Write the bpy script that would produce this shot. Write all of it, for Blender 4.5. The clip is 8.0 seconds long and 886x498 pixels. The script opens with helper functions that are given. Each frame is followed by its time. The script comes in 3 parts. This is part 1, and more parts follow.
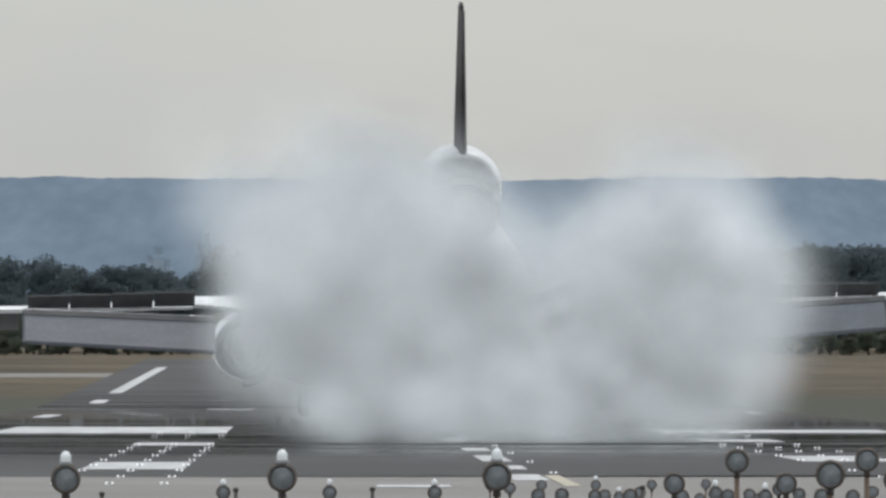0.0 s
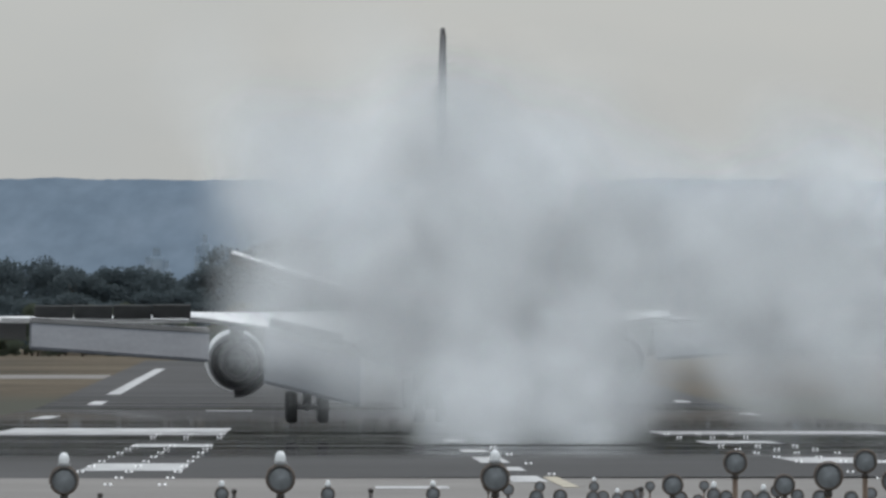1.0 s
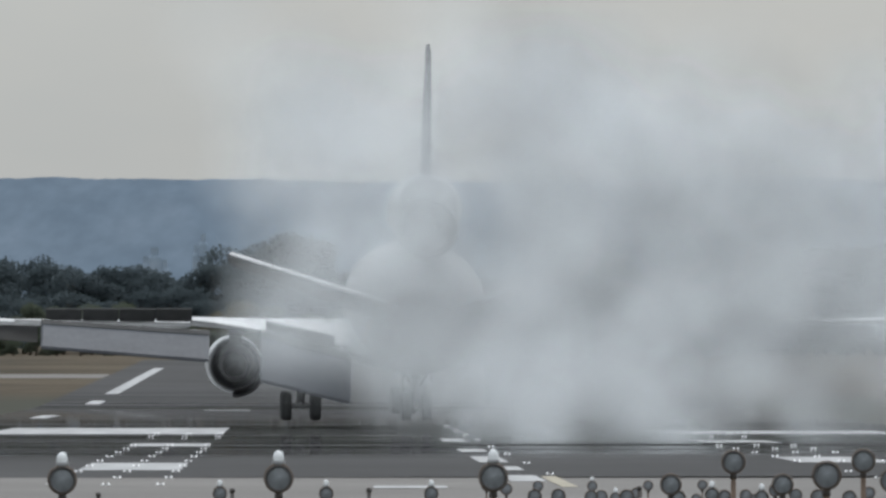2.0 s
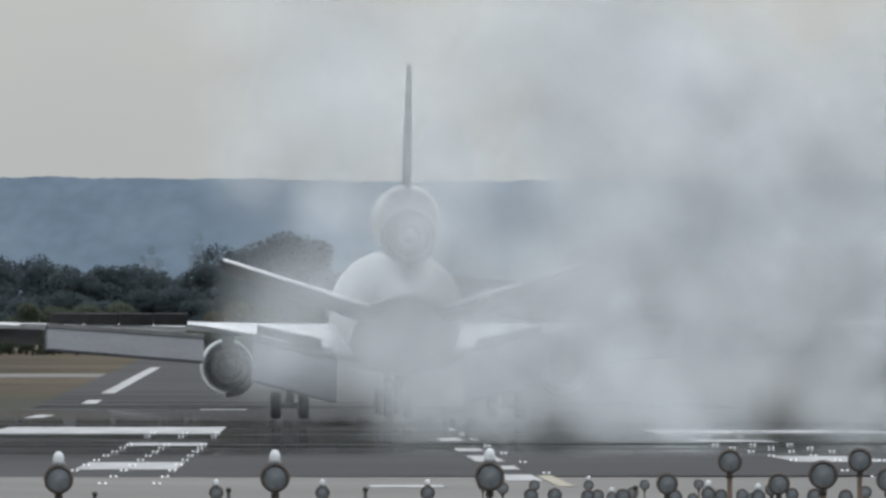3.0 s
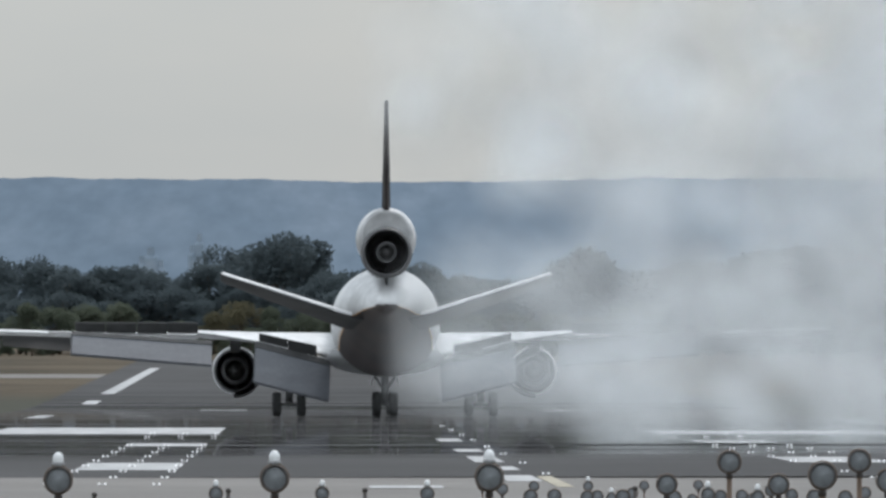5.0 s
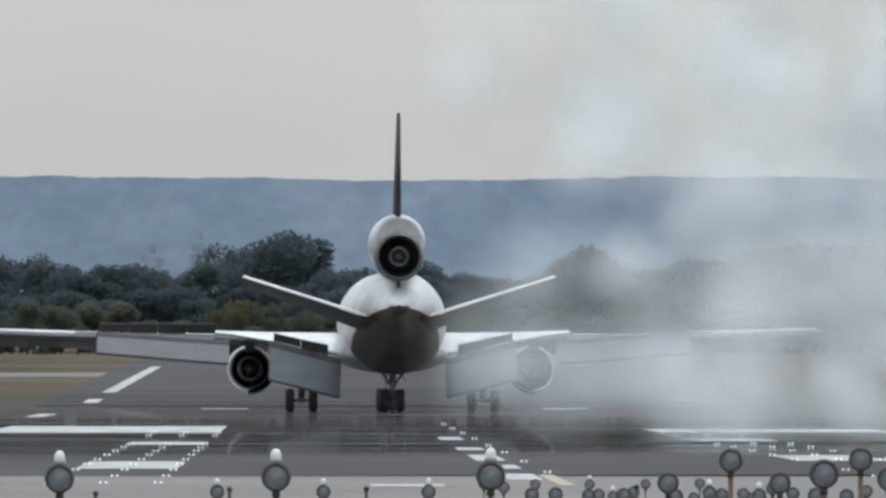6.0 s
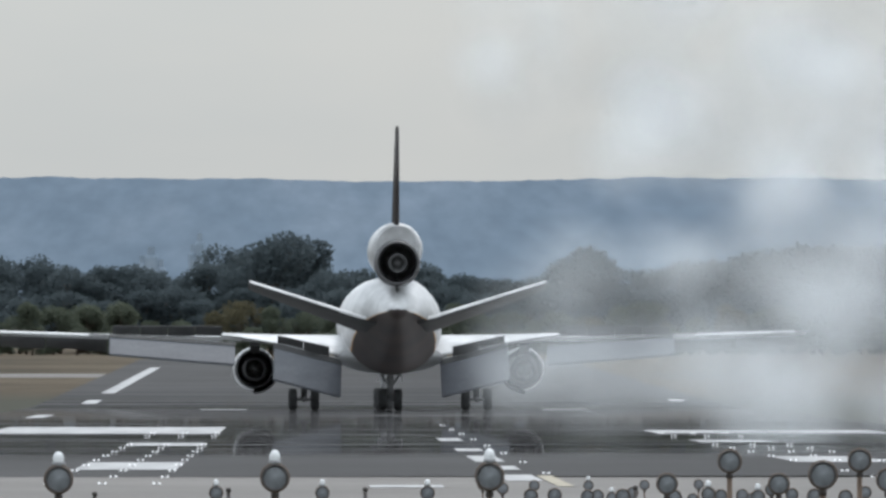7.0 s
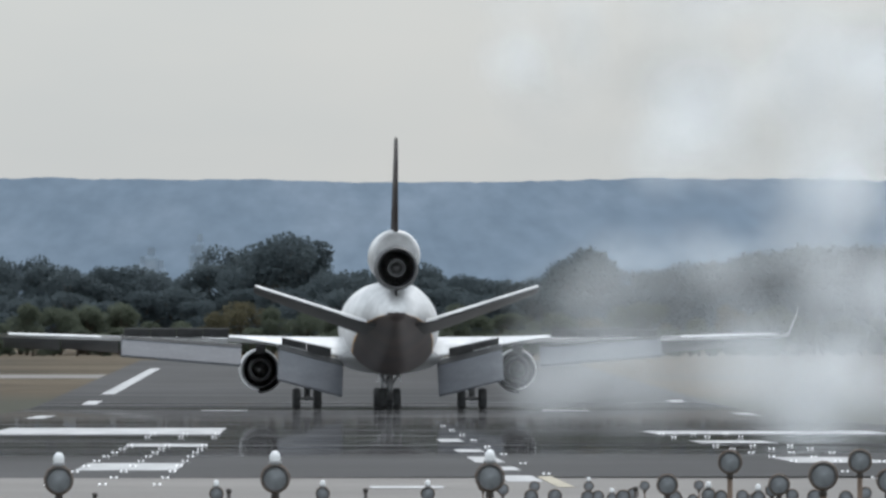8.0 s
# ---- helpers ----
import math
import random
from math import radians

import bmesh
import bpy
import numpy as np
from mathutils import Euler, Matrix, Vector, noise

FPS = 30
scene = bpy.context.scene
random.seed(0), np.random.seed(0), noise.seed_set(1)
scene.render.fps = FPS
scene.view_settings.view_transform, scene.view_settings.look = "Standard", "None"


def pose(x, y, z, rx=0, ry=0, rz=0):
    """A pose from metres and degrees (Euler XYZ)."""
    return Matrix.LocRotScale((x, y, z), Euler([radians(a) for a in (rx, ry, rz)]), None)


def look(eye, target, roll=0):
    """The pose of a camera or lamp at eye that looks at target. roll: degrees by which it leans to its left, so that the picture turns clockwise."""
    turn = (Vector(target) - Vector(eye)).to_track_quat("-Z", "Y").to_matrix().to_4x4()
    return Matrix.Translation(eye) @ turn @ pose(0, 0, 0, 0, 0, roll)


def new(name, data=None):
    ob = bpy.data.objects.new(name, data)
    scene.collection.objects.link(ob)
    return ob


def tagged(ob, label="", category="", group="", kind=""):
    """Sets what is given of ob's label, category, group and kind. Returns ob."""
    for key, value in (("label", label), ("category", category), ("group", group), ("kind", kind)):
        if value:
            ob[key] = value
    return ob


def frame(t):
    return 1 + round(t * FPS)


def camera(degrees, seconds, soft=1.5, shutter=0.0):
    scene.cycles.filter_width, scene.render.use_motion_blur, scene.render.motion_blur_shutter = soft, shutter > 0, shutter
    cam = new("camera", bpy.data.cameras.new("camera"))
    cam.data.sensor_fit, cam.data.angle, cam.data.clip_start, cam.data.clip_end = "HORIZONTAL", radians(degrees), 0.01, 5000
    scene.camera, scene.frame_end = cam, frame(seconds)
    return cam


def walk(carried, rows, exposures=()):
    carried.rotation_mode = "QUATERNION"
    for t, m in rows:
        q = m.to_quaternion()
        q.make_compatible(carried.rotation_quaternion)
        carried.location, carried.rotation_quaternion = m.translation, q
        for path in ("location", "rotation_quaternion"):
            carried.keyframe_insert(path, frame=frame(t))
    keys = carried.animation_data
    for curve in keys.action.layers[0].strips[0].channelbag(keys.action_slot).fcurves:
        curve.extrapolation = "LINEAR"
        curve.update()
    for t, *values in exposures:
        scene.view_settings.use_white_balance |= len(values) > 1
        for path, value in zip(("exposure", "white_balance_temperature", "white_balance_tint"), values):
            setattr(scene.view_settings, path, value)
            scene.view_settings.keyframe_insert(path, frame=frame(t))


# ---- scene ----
# ---- camera: a long lens on a tripod, panned and tilted by hand ----
EYE = (0.0, 0.0, 3.1)          # metres above the runway
FOCAL = 36600.0                # reach of the lens, in picture-width units of 1568
cam = camera(2 * math.degrees(math.atan(784 / FOCAL)), 8.0, soft=2.9)
PAN_AT, TILT_AT = 245.0, 199.0  # how far the runway's vanishing point lies from the picture's centre


def aim(dx, dy):
    """The camera's pose when the picture has shifted by dx to the right and dy down."""
    right, up = PAN_AT - dx, TILT_AT + dy
    return look(EYE, (right / FOCAL * 1000, 1000, EYE[2] + up / FOCAL * 1000))


SHIFTS = ((0, 12.3, -2), (0.5, 10.5, -1.5), (1.0, 9.3, 0.5), (1.5, 9.5, 0.3), (2.2, 4.0, -0.8), (3.0, -0.3, -1.7),
          (3.5, -0.3, -1.6), (4.0, -0.7, 0.2), (4.5, -1.5, 1.2), (5.2, -0.5, -1.5), (6.0, 1.4, -3.2), (6.5, -1.7, -1.5),
          (7.0, -0.5, -1.5), (7.5, -0.4, -1.3), (8.0, 0, 0))
walk(cam, [(t, aim(dx, dy)) for t, dx, dy in SHIFTS],
     exposures=((0, -0.20, 6500, 12), (0.5, -0.32, 6450, 12), (1.0, -0.38, 6400, 12), (1.5, -0.39, 6400, 12), (3.0, -0.36, 6350, 12), (4.5, -0.28, 6320, 12), (6.5, -0.15, 6300, 12), (8.0, -0.06, 6300, 12)))

# ---- light: bright haze, sun high ahead behind thin cloud ----
SUN_UP, SUN_ROUND = radians(52), radians(20)   # height, and turn to the right of the runway's direction
world = bpy.data.worlds.new("sky")
scene.world = world
world.use_nodes = True
wt = world.node_tree
wt.nodes.clear()
w_out = wt.nodes.new("ShaderNodeOutputWorld")
w_sky = wt.nodes.new("ShaderNodeTexSky")
w_sky.sky_type, w_sky.sun_disc, w_sky.sun_elevation, w_sky.sun_rotation = "NISHITA", False, SUN_UP, SUN_ROUND
w_sky.dust_density, w_sky.air_density = 1.0, 1.0
w_bg = wt.nodes.new("ShaderNodeBackground")
w_bg.inputs[1].default_value = 0.025
wt.links.new(w_sky.outputs[0], w_bg.inputs[0])
w_co = wt.nodes.new("ShaderNodeTexCoord")
w_map = wt.nodes.new("ShaderNodeMapping")
w_map.inputs["Scale"].default_value = (55, 55, 150)
wt.links.new(w_co.outputs["Generated"], w_map.inputs[0])
w_noise = wt.nodes.new("ShaderNodeTexNoise")
w_noise.inputs["Scale"].default_value, w_noise.inputs["Detail"].default_value = 1.0, 3.0
wt.links.new(w_map.outputs[0], w_noise.inputs["Vector"])
w_ramp = wt.nodes.new("ShaderNodeValToRGB")
w_ramp.color_ramp.elements[0].position, w_ramp.color_ramp.elements[1].position = 0.3, 0.75
w_ramp.color_ramp.elements[0].color = (0.485, 0.535, 0.555, 1)
w_ramp.color_ramp.elements[1].color = (0.535, 0.570, 0.575, 1)
wt.links.new(w_noise.outputs[0], w_ramp.inputs[0])
w_haze = wt.nodes.new("ShaderNodeBackground")
# thin cloud is brighter overhead than at the horizon
w_sep = wt.nodes.new("ShaderNodeSeparateXYZ")
wt.links.new(w_co.outputs["Generated"], w_sep.inputs[0])
w_side = wt.nodes.new("ShaderNodeMapRange")
w_side.inputs[1].default_value, w_side.inputs[2].default_value = 0.01, 0.36
w_side.inputs[3].default_value, w_side.inputs[4].default_value = 0.89, 2.55
wt.links.new(w_sep.outputs[2], w_side.inputs[0])
wt.links.new(w_side.outputs[0], w_haze.inputs[1])
wt.links.new(w_ramp.outputs[0], w_haze.inputs[0])
w_add = wt.nodes.new("ShaderNodeAddShader")
wt.links.new(w_bg.outputs[0], w_add.inputs[0])
wt.links.new(w_haze.outputs[0], w_add.inputs[1])
wt.links.new(w_add.outputs[0], w_out.inputs[0])

sun = new("sun", bpy.data.lights.new("sun", "SUN"))
sun.data.energy, sun.data.angle, sun.data.color = 1.7, radians(12), (1.0, 0.96, 0.91)
sun.matrix_world = look((0, 900, 300), (0 - 300 * math.sin(SUN_ROUND), 900 - 300 * math.cos(SUN_ROUND), 300 - 300 * math.tan(SUN_UP)))
scene.cycles.transparent_max_bounces = 96


# ---- materials ----
def material(name, stops, scale=(1, 1, 1), rough=0.6, metal=0.0, bump=0.0, detail=5.0, fine=None, coords="Object", glow=0.0, spread=(0.3, 0.7), spec=0.5):
    """Noise over a ramp of colours, a finer grain over it, and relief. scale: noise waves per metre."""
    m = bpy.data.materials.new(name)
    m.use_nodes = True
    t = m.node_tree
    n, l = t.nodes, t.links
    b = n["Principled BSDF"]
    co, mp = n.new("ShaderNodeTexCoord"), n.new("ShaderNodeMapping")
    mp.inputs["Scale"].default_value = scale
    l.new(co.outputs[coords], mp.inputs[0])
    no = n.new("ShaderNodeTexNoise")
    no.inputs["Scale"].default_value, no.inputs["Detail"].default_value = 1.0, detail
    l.new(mp.outputs[0], no.inputs["Vector"])
    ra = n.new("ShaderNodeValToRGB")
    e = ra.color_ramp.elements
    while len(e) < len(stops):
        e.new(0.5)
    for i, c in enumerate(stops):
        e[i].position = spread[0] + (spread[1] - spread[0]) * i / max(1, len(stops) - 1)
        e[i].color = (*c, 1)
    l.new(no.outputs[0], ra.inputs[0])
    colour = ra.outputs[0]
    if fine:
        n2 = n.new("ShaderNodeTexNoise")
        n2.inputs["Scale"].default_value, n2.inputs["Detail"].default_value = fine[0], 3.0
        l.new(mp.outputs[0] if len(fine) > 2 else co.outputs[coords], n2.inputs["Vector"])
        r2 = n.new("ShaderNodeMapRange")
        r2.inputs[1].default_value, r2.inputs[2].default_value = 0.3, 0.7
        r2.inputs[3].default_value, r2.inputs[4].default_value = 1 - fine[1], 1 + fine[1]
        l.new(n2.outputs[0], r2.inputs[0])
        mx = n.new("ShaderNodeVectorMath")
        mx.operation = "SCALE"
        l.new(colour, mx.inputs[0])
        l.new(r2.outputs[0], mx.inputs["Scale"])
        colour = mx.outputs[0]
    l.new(colour, b.inputs["Base Color"])
    b.inputs["Specular IOR Level"].default_value = spec
    b.inputs["Roughness"].default_value, b.inputs["Metallic"].default_value = rough, metal
    if bump:
        bu = n.new("ShaderNodeBump")
        bu.inputs["Strength"].default_value, bu.inputs["Distance"].default_value = bump, 0.05
        l.new(no.outputs[0], bu.inputs["Height"])
        l.new(bu.outputs[0], b.inputs["Normal"])
    if glow:
        l.new(colour, b.inputs["Emission Color"])
        b.inputs["Emission Strength"].default_value = glow
    return m


def g(v, r=1.0, b=1.0):
    return (v * r, v, v * b)


M_WHITE = material("white_paint", (g(0.38), g(0.50), g(0.60)), (0.9, 0.25, 1.1), 0.4, fine=(1.6, 0.14))
M_GREY = material("flap_grey_paint", (g(0.095, .95, 1.12), g(0.12, .95, 1.12)), (0.6, 0.6, 2.0), 0.45, fine=(5.0, 0.08))
# spoiler panels and painted slot shade; the black is lifted for distance haze
M_DARK = material("dark_spoiler_and_slot_shade", (g(0.055), g(0.085)), (1, 1, 1), 0.8, spec=0.2)
# grey of parts under the wing; on the slats it paints shade
M_UNDER = material("under_wing_grey_slat_shade", (g(0.09), g(0.13)), (0.4, 0.4, 0.4), 0.55)
M_BROWN = material("brown_tail_paint", ((0.024, 0.019, 0.019), (0.040, 0.030, 0.026)), (0.5, 0.5, 0.5), 0.6, spec=0.15)
M_GOLD = material("gold_stripe_paint", ((0.45, 0.22, 0.05), (0.5, 0.26, 0.06)), (1, 1, 1), 0.4)
M_METAL = material("worn_metal", (g(0.12), g(0.22)), (3, 3, 3), 0.4, 0.8)
M_HOT = material("heat_stained_nozzle", ((0.05, 0.05, 0.053), (0.095, 0.093, 0.093)), (2, 2, 2), 0.6, 0.15)
# paler than bare rubber: distance haze is put into the grey
M_TYRE = material("tyre_rubber", (g(0.045), g(0.065)), (4, 4, 4), 0.9, spec=0.2)
M_STRUT = material("landing_gear_paint", (g(0.20), g(0.30)), (3, 3, 3), 0.45, 0.2)
M_ASPHALT = material("runway_asphalt", (g(0.031, 1.04), g(0.040, 1.03), g(0.051, 1.02)), (0.05, 0.012, 1), 0.9, fine=(0.9, 0.16), spec=0.12)
def patches(m, scale, low, high, zone):
    """How strongly streaks of that scale show on a paved surface, in a stretch along the runway."""
    n, l = m.node_tree.nodes, m.node_tree.links
    co, mp, no, mr = (n.new("ShaderNode" + k) for k in ("TexCoord", "Mapping", "TexNoise", "MapRange"))
    mp.inputs["Scale"].default_value = scale
    mp.inputs["Location"].default_value = (3.1 * scale[0], 17.0, 0)
    l.new(co.outputs["Object"], mp.inputs[0])
    l.new(mp.outputs[0], no.inputs["Vector"])
    no.inputs["Scale"].default_value, no.inputs["Detail"].default_value, no.inputs["Roughness"].default_value = 1.0, 5.0, 0.65
    mr.inputs[1].default_value, mr.inputs[2].default_value = low, high
    l.new(no.outputs[0], mr.inputs[0])
    strength = mr.outputs[0]
    sep = n.new("ShaderNodeSeparateXYZ")
    l.new(co.outputs["Object"], sep.inputs[0])
    for axis, (a, b0, b1, c) in zip((0, 1), zone):
        for lo, hi in ((a, b0), (c, b1)):
            edge, mul = n.new("ShaderNodeMapRange"), n.new("ShaderNodeMath")
            edge.inputs[1].default_value, edge.inputs[2].default_value = lo, hi
            l.new(sep.outputs[axis], edge.inputs[0])
            mul.operation = "MULTIPLY"
            l.new(strength, mul.inputs[0])
            l.new(edge.outputs[0], mul.inputs[1])
            strength = mul.outputs[0]
    return strength


def rubber_and_mirage(m, colour, scale, low, high, zone):
    n, l = m.node_tree.nodes, m.node_tree.links
    b, mix = n["Principled BSDF"], n.new("ShaderNodeMixRGB")
    mix.inputs[2].default_value = (*colour, 1)
    l.new(patches(m, scale, low, high, zone), mix.inputs[0])
    l.new(b.inputs["Base Color"].links[0].from_socket, mix.inputs[1])
    l.new(mix.outputs[0], b.inputs["Base Color"])


def mirage_gloss(m, rough, most, scale, low, high, zone):
    """Glossy patches added for the mirage: they mirror what stands behind them at a grazing look."""
    n, l = m.node_tree.nodes, m.node_tree.links
    gloss, mix, mul = n.new("ShaderNodeBsdfGlossy"), n.new("ShaderNodeMixShader"), n.new("ShaderNodeMath")
    gloss.inputs["Color"].default_value, gloss.inputs["Roughness"].default_value = (0.8, 0.8, 0.8, 1), rough
    mul.operation, mul.inputs[1].default_value = "MULTIPLY", most
    l.new(patches(m, scale, low, high, zone), mul.inputs[0])
    l.new(mul.outputs[0], mix.inputs[0])
    l.new(n["Principled BSDF"].outputs[0], mix.inputs[1])
    l.new(gloss.outputs[0], mix.inputs[2])
    l.new(mix.outputs[0], n["Material Output"].inputs[0])


# rubber of the touchdown zone, with dark mirage bands painted in
rubber_and_mirage(M_ASPHALT, (0.012, 0.012, 0.014), (0.05, 0.040, 1), 0.48, 0.55, ((-9, -3, 12, 18), (690, 730, 1250, 1450)))
# wide dark asphalt patches, mirage reflections painted among them
rubber_and_mirage(M_ASPHALT, (0.016, 0.017, 0.018), (0.014, 0.034, 1), 0.52, 0.58, ((-40, -30, 40, 50), (640, 680, 1560, 1700)))
# pale streaks: the mirage's wet-looking sheen put into the colour
rubber_and_mirage(M_ASPHALT, (0.15, 0.15, 0.15), (0.09, 0.034, 1), 0.58, 0.70, ((-12, -6, 16, 20), (640, 700, 1300, 1500)))
mirage_gloss(M_ASPHALT, 0.014, 0.85, (0.014, 0.06, 1), 0.43, 0.53, ((-30, -16, 26, 40), (640, 720, 1300, 1500)))
M_CONCRETE = material("pale_concrete", ((0.140, 0.131, 0.122), (0.180, 0.170, 0.159)), (0.1, 0.03, 1), 0.9, fine=(1.2, 0.12), spec=0.15)
M_MARK = material("runway_marking_paint", (g(0.20), g(0.28), g(0.36)), (0.7, 0.05, 1), 0.6, fine=(2.5, 0.12))
M_YELLOW = material("yellow_marking_paint", ((0.22, 0.19, 0.12), (0.28, 0.24, 0.16)), (0.7, 0.1, 1), 0.6)
M_RUBBER = material("rubber_deposit", (g(0.012), g(0.018), g(0.028)), (0.9, 0.01, 1), 0.8, fine=(0.6, 0.25), spec=0.15)
mirage_gloss(M_RUBBER, 0.014, 0.85, (0.014, 0.06, 1), 0.43, 0.53, ((-30, -16, 26, 40), (640, 720, 1300, 1500)))
M_BARK = material("bark", ((0.06, 0.045, 0.03), (0.1, 0.08, 0.06)), (2, 2, 0.5), 0.9)
def leaves(name, stops, scale, rough, fine, spec):
    m = material(name, stops, scale, rough, fine=fine, spec=spec)
    n, l = m.node_tree.nodes, m.node_tree.links
    b = n["Principled BSDF"]
    d, tr, mix = n.new("ShaderNodeBsdfDiffuse"), n.new("ShaderNodeBsdfTranslucent"), n.new("ShaderNodeMixShader")
    colour = b.inputs["Base Color"].links[0].from_socket
    l.new(colour, d.inputs[0])
    l.new(colour, tr.inputs[0])
    l.new(d.outputs[0], mix.inputs[1])
    l.new(tr.outputs[0], mix.inputs[2])
    l.new(mix.outputs[0], n["Material Output"].inputs[0])
    return m


# haze is in the leaf colours: dark ones paled to blue-grey, olive paled too
M_LEAF = [leaves("leaves_dark_hazed", ((0.078, 0.098, 0.108), (0.096, 0.116, 0.122)), (0.12, 0.12, 0.12), 0.9, fine=(0.5, 0.08), spec=0.1),
          leaves("leaves_olive", ((0.090, 0.106, 0.080), (0.112, 0.124, 0.092)), (0.3, 0.3, 0.3), 0.8, fine=(0.6, 0.15), spec=0.1),
          leaves("leaves_autumn", ((0.095, 0.090, 0.060), (0.125, 0.112, 0.070)), (0.3, 0.3, 0.3), 0.8, fine=(0.6, 0.15), spec=0.1)]
# the dark grey holds the shade seen under the tailplane
M_TAIL = material("tailplane_shade_grey", (g(0.028), g(0.042)), (0.6, 0.6, 0.6), 0.7, spec=0.2)
M_GLINT = material("lit_lamp_glass", (g(0.7), g(0.8)), (5, 5, 5), 0.3, glow=0.5)
M_STALK = material("rusty_stalk", ((0.10, 0.065, 0.045), (0.17, 0.12, 0.085)), (6, 6, 3), 0.8)
M_RIM = material("lamp_housing_brown", ((0.05, 0.042, 0.038), (0.09, 0.075, 0.066)), (9, 9, 9), 0.6)
M_LENS = material("lamp_lens_glass", (g(0.16, .95, 1.05), g(0.24, .95, 1.05)), (14, 14, 12), 0.2, bump=0.2)
M_DOME = material("white_glass_dome", (g(0.7), g(0.8)), (5, 5, 5), 0.3)
# the blue tone and the glow paint the distance haze over the ridge
M_HILL = material("far_hills_with_haze", ((0.086, 0.113, 0.143), (0.096, 0.124, 0.155), (0.112, 0.140, 0.172)), (0.06, 0.001, 0.07), 0.95,
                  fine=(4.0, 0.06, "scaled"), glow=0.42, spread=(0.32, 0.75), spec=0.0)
# distance haze painted in: blue-grey concrete with a glow of its own
M_SILO = material("silo_concrete_haze_glow", ((0.13, 0.17, 0.21), (0.19, 0.23, 0.27)), (0.3, 0.3, 0.5), 0.9, glow=0.4, spec=0.0)


def ground_material():
    """Dry grass and stubble: long brown and green belts across the view, with blotches."""
    m = material("dry_grass", ((0.048, 0.040, 0.028), (0.074, 0.059, 0.041), (0.096, 0.078, 0.054)), (0.05, 0.012, 1), 0.95, fine=(0.5, 0.25), spec=0.05)
    t = m.node_tree
    n, l = t.nodes, t.links
    co, sep = n.new("ShaderNodeTexCoord"), n.new("ShaderNodeSeparateXYZ")
    l.new(co.outputs["Object"], sep.inputs[0])
    no = n.new("ShaderNodeTexNoise")
    no.inputs["Scale"].default_value = 0.05
    l.new(co.outputs["Object"], no.inputs["Vector"])
    ad = n.new("ShaderNodeMath")
    ad.operation, ad.inputs[1].default_value = "MULTIPLY_ADD", 160
    l.new(no.outputs[0], ad.inputs[0])
    l.new(sep.outputs[1], ad.inputs[2])
    mr = n.new("ShaderNodeMapRange")
    mr.inputs[1].default_value, mr.inputs[2].default_value = 1500, 1640
    l.new(ad.outputs[0], mr.inputs[0])
    mix = n.new("ShaderNodeMixRGB")
    mix.inputs[1].default_value = (0.052, 0.052, 0.040, 1)
    l.new(mr.outputs[0], mix.inputs[0])
    b = n["Principled BSDF"]
    l.new(b.inputs["Base Color"].links[0].from_socket, mix.inputs[2])
    l.new(mix.outputs[0], b.inputs["Base Color"])
    return m


M_GROUND = ground_material()


def smoke_material():
    """Soft sheets: clear at the rim, thicker to the middle; scatters light to both sides."""
    m = bpy.data.materials.new("tyre_smoke")
    m.use_nodes = True
    t = m.node_tree
    n, l = t.nodes, t.links
    n.clear()
    out, uv = n.new("ShaderNodeOutputMaterial"), n.new("ShaderNodeUVMap")
    ln = n.new("ShaderNodeVectorMath")
    ln.operation = "LENGTH"
    l.new(uv.outputs[0], ln.inputs[0])
    fall = n.new("ShaderNodeMapRange")
    fall.interpolation_type = "SMOOTHSTEP"
    fall.inputs[1].default_value, fall.inputs[2].default_value = 1.0, 0.15
    fall.inputs[3].default_value, fall.inputs[4].default_value = 0.0, 1.0
    l.new(ln.outputs["Value"], fall.inputs[0])
    mu = n.new("ShaderNodeMath")
    mu.operation = "MULTIPLY"
    mu.inputs[1].default_value = SMOKE_ALPHA
    l.new(fall.outputs[0], mu.inputs[0])
    d, tr, half = n.new("ShaderNodeBsdfDiffuse"), n.new("ShaderNodeBsdfTranslucent"), n.new("ShaderNodeMixShader")
    d.inputs[0].default_value = tr.inputs[0].default_value = (0.985, 0.995, 0.995, 1)
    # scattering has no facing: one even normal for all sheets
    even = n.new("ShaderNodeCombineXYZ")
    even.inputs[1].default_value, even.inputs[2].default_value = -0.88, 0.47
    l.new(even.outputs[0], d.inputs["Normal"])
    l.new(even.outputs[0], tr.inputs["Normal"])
    half.inputs[0].default_value = 0.06
    l.new(d.outputs[0], half.inputs[1])
    l.new(tr.outputs[0], half.inputs[2])
    clear, mix = n.new("ShaderNodeBsdfTransparent"), n.new("ShaderNodeMixShader")
    l.new(mu.outputs[0], mix.inputs[0])
    l.new(clear.outputs[0], mix.inputs[1])
    l.new(half.outputs[0], mix.inputs[2])
    l.new(mix.outputs[0], out.inputs[0])
    return m


SMOKE_ALPHA = 0.15
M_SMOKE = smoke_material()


# ---- building helpers ----
def mesh_of(name, bm, mat, smooth=True):
    me = bpy.data.meshes.new(name)
    bmesh.ops.recalc_face_normals(bm, faces=bm.faces)
    bm.to_mesh(me)
    bm.free()
    me.materials.append(mat)
    if smooth:
        for p in me.polygons:
            p.use_smooth = True
    return me


def part(name, bm, mat, parent, label="", smooth=True, place=None):
    me = bm if isinstance(bm, bpy.types.Mesh) else mesh_of(name, bm, mat, smooth)
    ob = new(name, me)
    ob.parent = parent
    if place is not None:
        ob.matrix_basis = place
    return tagged(ob, label) if label else ob


def thing(name, label, category, at=None, group="", kind=""):
    ob = tagged(new(name), label, category, group, kind)
    ob.empty_display_size = 0.2
    if at is not None:
        ob.matrix_basis = at
    return ob


